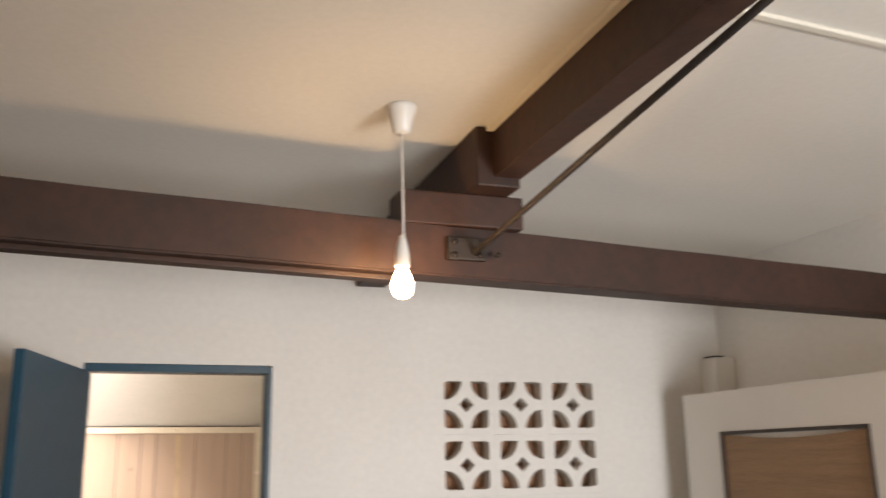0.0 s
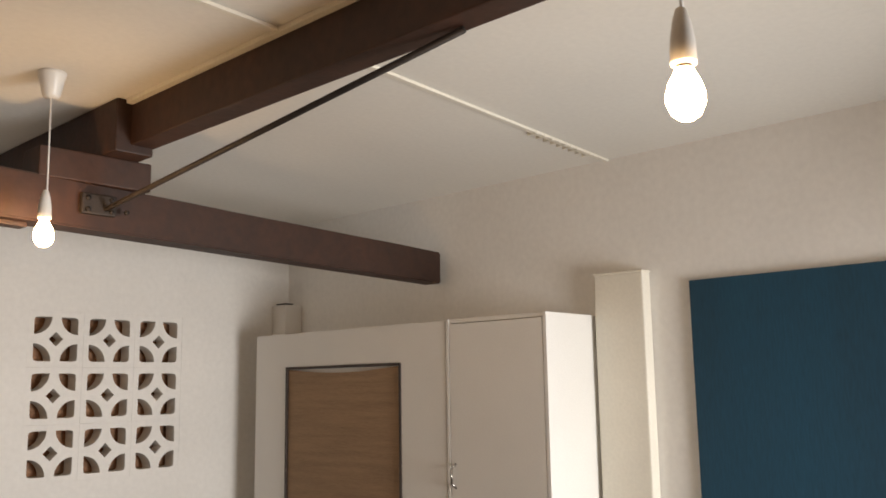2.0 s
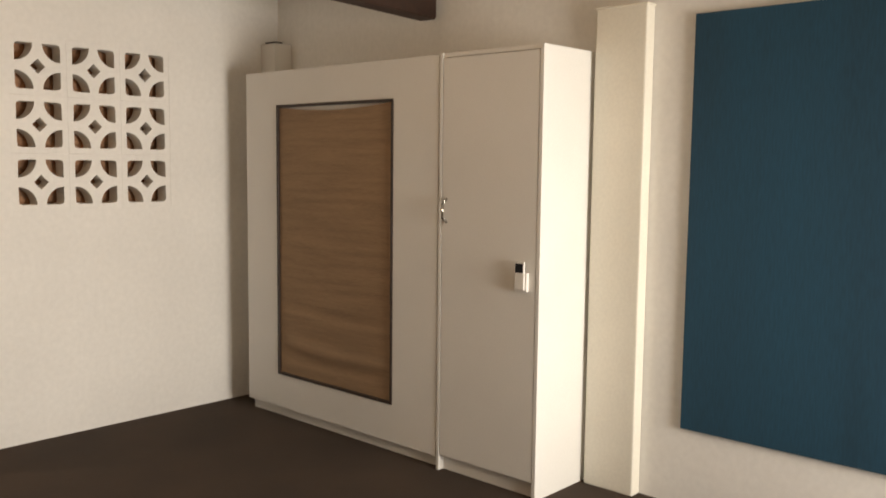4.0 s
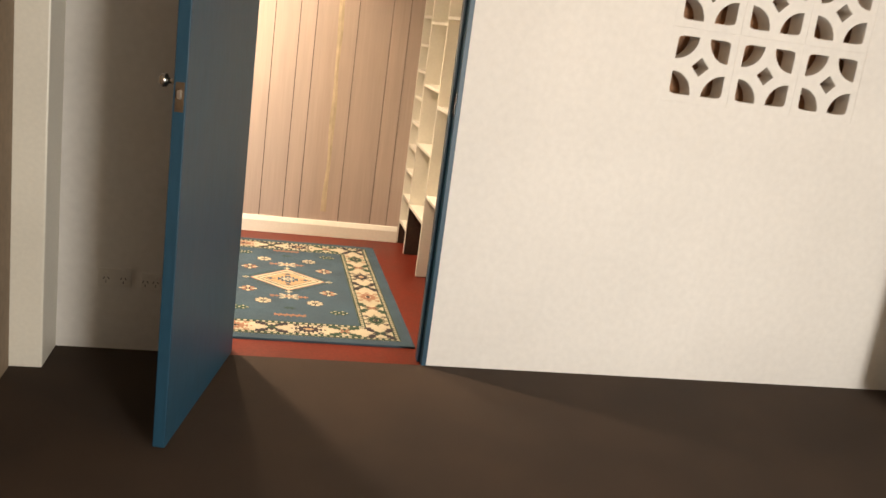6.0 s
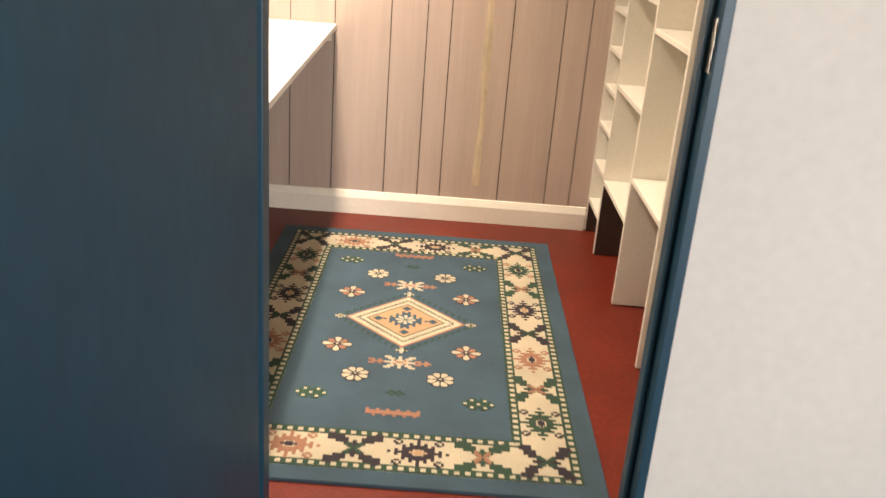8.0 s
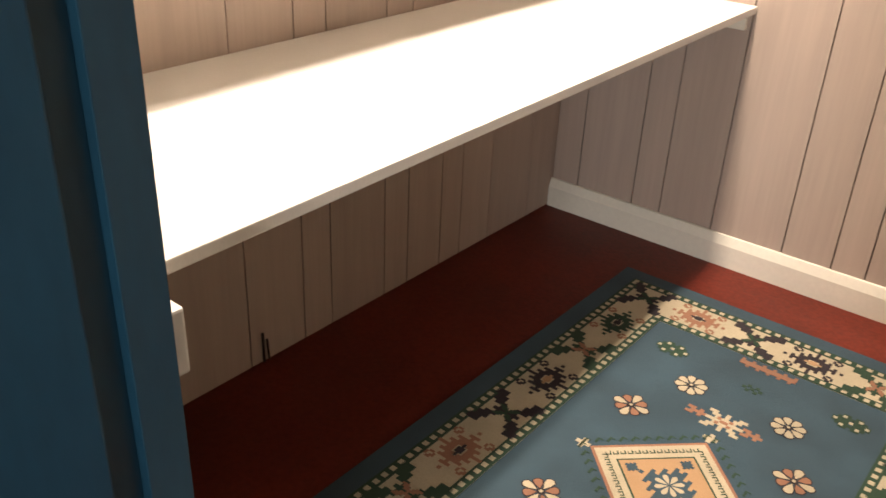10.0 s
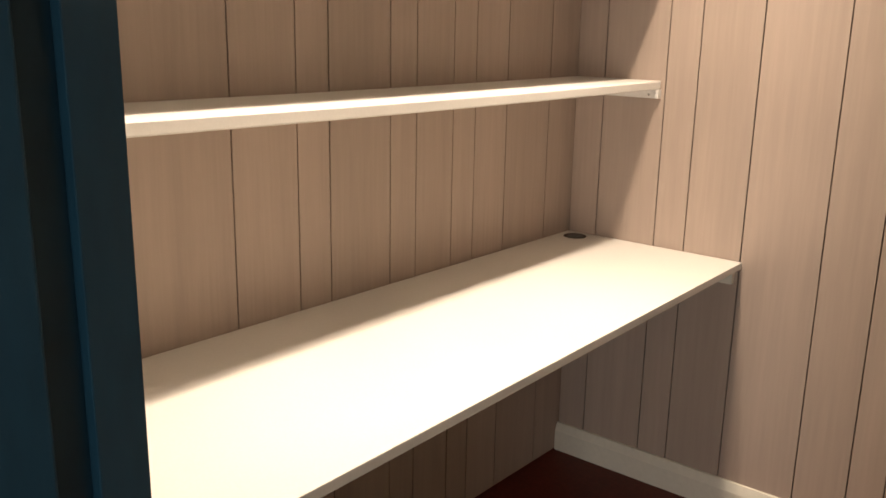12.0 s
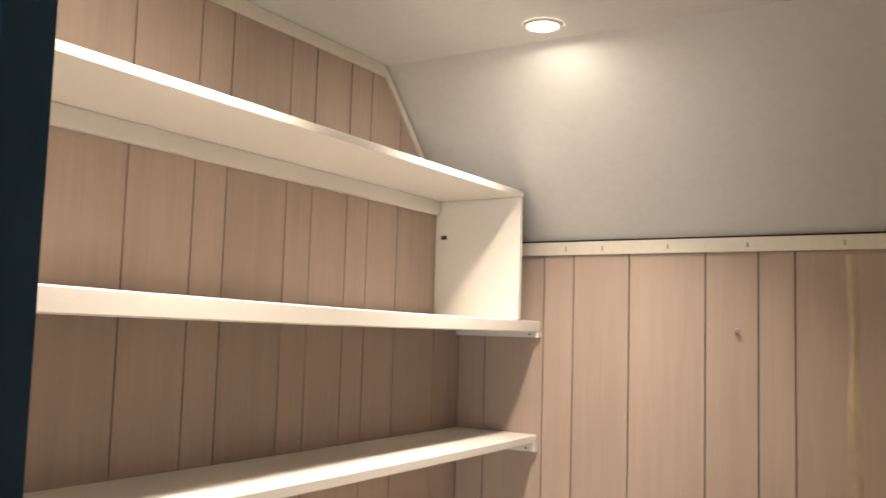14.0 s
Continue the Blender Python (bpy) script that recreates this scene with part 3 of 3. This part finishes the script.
OUT, INN = 0.052, 0.213      # border: outer and inner offsets
bm = bmesh.new()
for b in ((RX0 + OUT, RX1 - OUT, RY0 + OUT, RY0 + INN), (RX0 + OUT, RX1 - OUT, RY1 - INN, RY1 - OUT), (RX0 + OUT, RX0 + INN, RY0 + INN, RY1 - INN), (RX1 - INN, RX1 - OUT, RY0 + INN, RY1 - INN)):
    flat_box(bm, *b, ZR + 0.0008)
part("border", bm, RUGCREAM, rug, "cream patterned border")
for off in (OUT, INN - 0.026):
    w = 0.026
    for b in ((RX0 + off, RX1 - off, RY0 + off, RY0 + off + w), (RX0 + off, RX1 - off, RY1 - off - w, RY1 - off), (RX0 + off, RX0 + off + w, RY0 + off + w, RY1 - off - w), (RX1 - off - w, RX1 - off, RY0 + off + w, RY1 - off - w)):
        bm = bmesh.new()
        flat_box(bm, *b, ZR + 0.0014)
        part("border_line", bm, RUGGREEN, rug, "dark green border line")
bm = bmesh.new()
for off in (OUT + 0.006, INN - 0.02):
    s = 0.013
    n = int((RX1 - RX0 - 2 * off) / (2 * s))
    for i in range(n):
        x = RX0 + off + 2 * s * i
        for y in (RY0 + off, RY1 - off - s):
            flat_box(bm, x, x + s, y, y + s, ZR + 0.0018)
    n = int((RY1 - RY0 - 2 * off) / (2 * s))
    for i in range(n):
        y = RY0 + off + 2 * s * i
        for x in (RX0 + off, RX1 - off - s):
            flat_box(bm, x, x + s, y, y + s, ZR + 0.0018)
tagged(part("dotted_line", bm, RUGCREAM, rug, "cream dots along the border lines"), kind="stuff")

MID = (OUT + INN) / 2
PEACH = surface("rug_peach_wool", (0.48, 0.30, 0.16), 0.95, grain=500, vary=0.2, bump=0.8, depth=0.004)
WOOL = {"b": RUGBLUE, "o": PEACH, "g": RUGGREEN, "d": RUGDARK, "p": RUGPINK, "c": RUGCREAM}
MOTIFS = {}


def motif(name, rows, key, s, x, y, z, turn=False, label=""):
    """One knotted motif on the rug; alike motifs share their mesh."""
    k = (rows, key, s)
    if k not in MOTIFS:
        bm = bmesh.new()
        tile(bm, 0, 0, rows, s, 0)
        MOTIFS[k] = mesh_of(name, bm, WOOL[key])
    ob = new(name, MOTIFS[k])
    ob.parent = rug
    ob.matrix_parent_inverse = rug.matrix_basis.inverted()
    ob.matrix_basis = pose(x, y, z, 0, 0, 90 if turn else 0)
    return tagged(ob, label)


PETALS = {}


def wool_shape(name, pts, key, x, y, z, turn=0.0):
    """A flat knotted shape on the rug; alike shapes share their mesh."""
    k = (name, key)
    if k not in PETALS:
        bm = bmesh.new()
        bm.faces.new([bm.verts.new((u, v, 0)) for u, v in pts])
        PETALS[k] = mesh_of(name, bm, WOOL[key])
    ob = new(name, PETALS[k])
    ob.parent = rug
    ob.matrix_parent_inverse = rug.matrix_basis.inverted()
    ob.matrix_basis = pose(x, y, z, 0, 0, turn)
    return ob


def petal(r0, r1, w):
    return [(r0, 0), (r0 + (r1 - r0) * 0.45, -w * 0.8), (r0 + (r1 - r0) * 0.82, -w), (r1, -w * 0.35), (r1, w * 0.35), (r0 + (r1 - r0) * 0.82, w), (r0 + (r1 - r0) * 0.45, w * 0.8)]


def flower(x, y, z, r, mixed):
    """Eight outlined petals round a small eye; mixed: salmon and cream petals by turns."""
    for i in range(8):
        a = 45 * i + (0 if mixed else 22.5)
        size = 1.0 if i % 2 == 0 or not mixed else 0.86
        tag = "long" if size == 1.0 else "short"
        wool_shape(("petal_edge_" if mixed else "plain_petal_edge_") + tag, petal(0.006, r * size, 0.0125), "d", x, y, z, a)
        wool_shape(("petal_" if mixed else "plain_petal_") + tag, petal(0.009, (r - 0.003) * size, 0.0098), "p" if mixed and i % 2 else "c", x, y, z + 0.0005, a)
    motif("flower_eye", (".##.", "####", "####", ".##."), "d", 0.0042, x, y, z + 0.0014)
    motif("flower_centre", ("##", "##"), "c", 0.0036, x, y, z + 0.0019)


def serrated(w, h, hole=0.0):
    """Rows of a stepped diamond with a combed edge, open in the middle by hole."""
    rows = []
    for j in range(-h, h + 1):
        row = ""
        for i in range(-w, w + 1):
            d = abs(i) / w + abs(j) / h
            solid = d <= 0.78 or (d <= 1.08 and (i + w) % 2 == 0)
            row += "#" if solid and d >= hole else "."
        rows.append(row)
    return tuple(rows)


HOOKS = ("##.........##", "####.....####", "#####...#####", "..###.#.###..", "....#####....", ".....###.....")
BOW = ("#.....#", "##...##", "###.###", ".##.##.", "..###..", ".##.##.", "###.###", "##...##", "#.....#")
CURL = (".##.", "#..#", "##.#", ".##.")
order = "gpdgdp"


def border_knot(x, y, i, along_y):
    """Alternate serrated diamonds and hooked crosses along the border."""
    z = ZR + 0.0018
    def at(u, v):
        return (x + v, y + u) if along_y else (x + u, y + v)
    if i % 2:
        key = order[(i // 2) % 6]
        motif("border_diamond", serrated(8, 6, 0.3), key, 0.0088, x, y, z, along_y)
        motif("diamond_heart", serrated(3, 2), "o" if key == "d" else "d", 0.0060, x, y, z + 0.0006, along_y)
        for du, dv in ((-0.050, -0.042), (0.050, -0.042), (-0.050, 0.042), (0.050, 0.042)):
            motif("border_bud", CURL, "p" if (i // 2) % 2 else "d", 0.0060, *at(du, dv), z, along_y)
    else:
        for sv in (-1, 1):
            px, py = at(0, sv * 0.034)
            rows = HOOKS if (sv > 0) != along_y else tuple(reversed(HOOKS))
            motif("border_hook", rows, "g" if (i // 2) % 2 else "d", 0.0104, px, py, z, along_y)
        motif("border_bow", BOW, "p" if (i // 2) % 2 else "g", 0.0058, x, y, z + 0.0006, along_y)


for side in (RX0 + MID, RX1 - MID):
    for i in range(9):
        border_knot(side, RY0 + MID + (RY1 - RY0 - 2 * MID) * i / 8, i, True)
for side in (RY0 + MID, RY1 - MID):
    for i in range(1, 5):
        border_knot(RX0 + MID + (RX1 - RX0 - 2 * MID) * i / 5, side, i + 2, False)
KNOT = ("##..#..##", ".##.#.##.", "..#####..", "####.####", "..#####..", ".##.#.##.", "##..#..##")
RCX, RCY = -0.523, 1.030
STEPS_GREEN = ("..##.##..", ".#######.", "####.####", "####.####", ".#######.", "..##.##..")
STUDS = ("..#...#..", ".........", "#...#...#", ".........", "..#...#..")
for sx in (-1, 1):
    for sy in (-1, 1):
        motif("green_sprig", STEPS_GREEN, "g", 0.0095, RCX + sx * 0.222, RCY + sy * 0.468, ZR + 0.001)
        motif("sprig_dots", STUDS, "c", 0.0088, RCX + sx * 0.222, RCY + sy * 0.468, ZR + 0.0016)
        flower(RCX + sx * 0.118, RCY + sy * 0.355, ZR + 0.001, 0.041, False)
        flower(RCX + sx * 0.190, RCY + sy * 0.188, ZR + 0.001, 0.046, True)
for sy in (-1, 1):
    motif("salmon_bar", ("#..#..#..#..#..#", "################", "################", "..#..#..#..#..#."), "p", 0.0088, RCX, RCY + sy * 0.540, ZR + 0.001)
    motif("cream_knot", KNOT, "c", 0.0100, RCX, RCY + sy * 0.272, ZR + 0.001)
    motif("dark_knot", ("#..#", ".##.", "#..#"), "p", 0.0095, RCX, RCY + sy * 0.272, ZR + 0.0016)
    for sx in (-1, 1):
        motif("salmon_knot", ("##.#.", ".####", "##.#."), "p", 0.0095, RCX + sx * 0.066, RCY + sy * 0.272, ZR + 0.001)
    motif("green_bud", (".#.#.", "#.#.#", ".#.#."), "g", 0.010, RCX, RCY + sy * 0.440, ZR + 0.001)


def diamond(r, q, z, material, label=""):
    bm = bmesh.new()
    flat(bm, [(RCX - r, RCY), (RCX, RCY - q), (RCX + r, RCY), (RCX, RCY + q)], z)
    bmesh.ops.recalc_face_normals(bm, faces=bm.faces)
    return part("medallion", bm, material, rug, label)

diamond(0.188, 0.182, ZR + 0.0008, RUGPINK, "salmon edged diamond medallion")
diamond(0.178, 0.172, ZR + 0.0012, RUGCREAM)
diamond(0.124, 0.120, ZR + 0.0016, RUGGREEN)
diamond(0.118, 0.114, ZR + 0.0020, PEACH, "peach diamond field")
motif("medallion_centre", serrated(7, 7), "b", 0.0092, RCX, RCY, ZR + 0.0030)
for sx, sy in ((-1, 0), (1, 0), (0, 1), (0, -1)):
    motif("medallion_square", ("..#..", ".###.", "#####", ".###.", "..#.."), "b", 0.0062, RCX + sx * 0.086, RCY + sy * 0.083, ZR + 0.0030)
for i in range(8):
    wool_shape("medallion_star", petal(0.004, 0.032, 0.006), "c", RCX, RCY, ZR + 0.0036, 45 * i)
b2 = bmesh.new()
for i in range(13):
    u = (i + 0.5) / 13
    for sx in (-1, 1):
        for sy in (-1, 1):
            x, y = RCX + sx * 0.151 * u, RCY + sy * 0.146 * (1 - u)
            m = pose(x, y, ZR + 0.0020, 0, 0, 45 if sx == sy else -45)
            add_box(b2, -0.0065, 0.0045, 0.0035, 0.0060, -0.001, 0, m)
            add_box(b2, 0.0022, 0.0045, -0.0060, 0.0035, -0.001, 0, m)
            add_box(b2, -0.0040, 0.0022, -0.0060, -0.0038, -0.001, 0, m)
tagged(part("key_pattern", b2, RUGGREEN, rug, "green key pattern round the medallion"), kind="stuff")
for sx, sy in ((-1, 0), (1, 0), (0, 1), (0, -1)):
    motif("medallion_tip", (".#.", "###", ".#."), "c", 0.011, RCX + sx * 0.205, RCY + sy * 0.2, ZR + 0.0012)
green_dots = bmesh.new()
for i in range(11):
    u = (i + 0.5) / 11
    for sx in (-1, 1):
        for sy in (-1, 1):
            x, y = RCX + sx * 0.215 * u, RCY + sy * 0.208 * (1 - u)
            flat_box(green_dots, x - 0.003, x + 0.003, y - 0.009, y + 0.009, ZR + 0.0012)
            flat_box(green_dots, x - 0.003, x + 0.010, y + 0.006, y + 0.009, ZR + 0.0014)
tagged(part("medallion_dots", green_dots, RUGGREEN, rug), kind="stuff")

# ---- pieces of the walls ----
def spline(curve, pts):
    s = curve.splines.new("POLY")
    s.points.add(len(pts) - 1)
    for p, (x, y) in zip(s.points, pts):
        p.co = (x, y, 0, 1)
    s.use_cyclic_u = True


def breeze_mesh():
    cu = bpy.data.curves.new("breeze_block", "CURVE")
    cu.dimensions, cu.fill_mode, cu.extrude, cu.bevel_depth = "2D", "BOTH", 0.0435, 0.001
    h, e, r = BP / 2 - 0.0012, 0.112, 0.090
    spline(cu, [(-h, -h), (h, -h), (h, h), (-h, h)])
    for sx in (-1, 1):
        for sy in (-1, 1):
            c = 0.022
            pts = [(e - c, e), (e - 0.003, e - 0.006), (e, e - c)] + [(e - r * math.sin(math.pi / 2 * k / 8), e - r * math.cos(math.pi / 2 * k / 8)) for k in range(9)]
            spline(cu, [(sx * x, sy * y) for x, y in pts])
    d = 0.038
    spline(cu, [(-d, 0), (0, -d), (d, 0), (0, d)])
    tmp = bpy.data.objects.new("tmp_block", cu)
    scene.collection.objects.link(tmp)
    dg = bpy.context.evaluated_depsgraph_get()
    me = bpy.data.meshes.new_from_object(tmp.evaluated_get(dg))
    bpy.data.objects.remove(tmp)
    me.materials.clear()
    me.materials.append(WALL)
    return me

BLOCK = breeze_mesh()
for i in range(3):
    for j in range(3):
        ob = new("breeze_block", BLOCK)
        ob.matrix_basis = pose(BX0 + BP * (i + 0.5), 0.0452, BZ0 + BP * (j + 0.5), 90)
        ob.parent = wall_back

G = 0.0020
YJ = [YB + 0.001, 0.33, 0.737, 0.911, 1.006, 1.205, 1.30, 1.444, 1.538, 1.682, 1.897, YF + 0.011]


def slope_z(y):
    return ZC if y < S0 else ZC + (S1 - ZC) * (y - S0) / (YF + 0.02 - S0)

for a, b in zip(YJ, YJ[1:]):
    a, b = a + G, b - G
    pts = [(a, 0.0), (b, 0.0), (b, slope_z(b) - 0.004)] + ([(S0, ZC - 0.004)] if a < S0 < b else []) + [(a, slope_z(a) - 0.004)]
    part("plank", prism(pts, "x", XL - 0.0118, XL), PLANK, wall_closet_left)
XJ = [XL + 0.001, -1.376, -1.175, -1.078, -0.905, -0.686, -0.545, -0.452, -0.211, -0.014, 0.089, 0.28, XR - 0.002]
for a, b in zip(XJ, XJ[1:]):
    part("plank", box(a + G, b - G, YF, YF + 0.0118, 0.0, S1 - 0.004), PLANK, wall_closet_far)
bm = bmesh.new()
K = 24
prev = None
for i in range(K + 1):
    z = 0.15 + (S1 - 0.2) * i / K
    x = -0.308 + 0.006 * math.sin(z * 3.1) + 0.002 * math.sin(z * 17)
    w = 0.014 + 0.003 * math.sin(z * 11)
    row = [bm.verts.new((x - w, YF - 0.0004, z)), bm.verts.new((x, YF - 0.0025, z)), bm.verts.new((x + w, YF - 0.0004, z))]
    if prev:
        for k in range(2):
            bm.faces.new((prev[k], prev[k + 1], row[k + 1], row[k]))
    prev = row
part("filler_streak", bm, YELLOW, wall_closet_far, "yellowed filler streak on a plank")
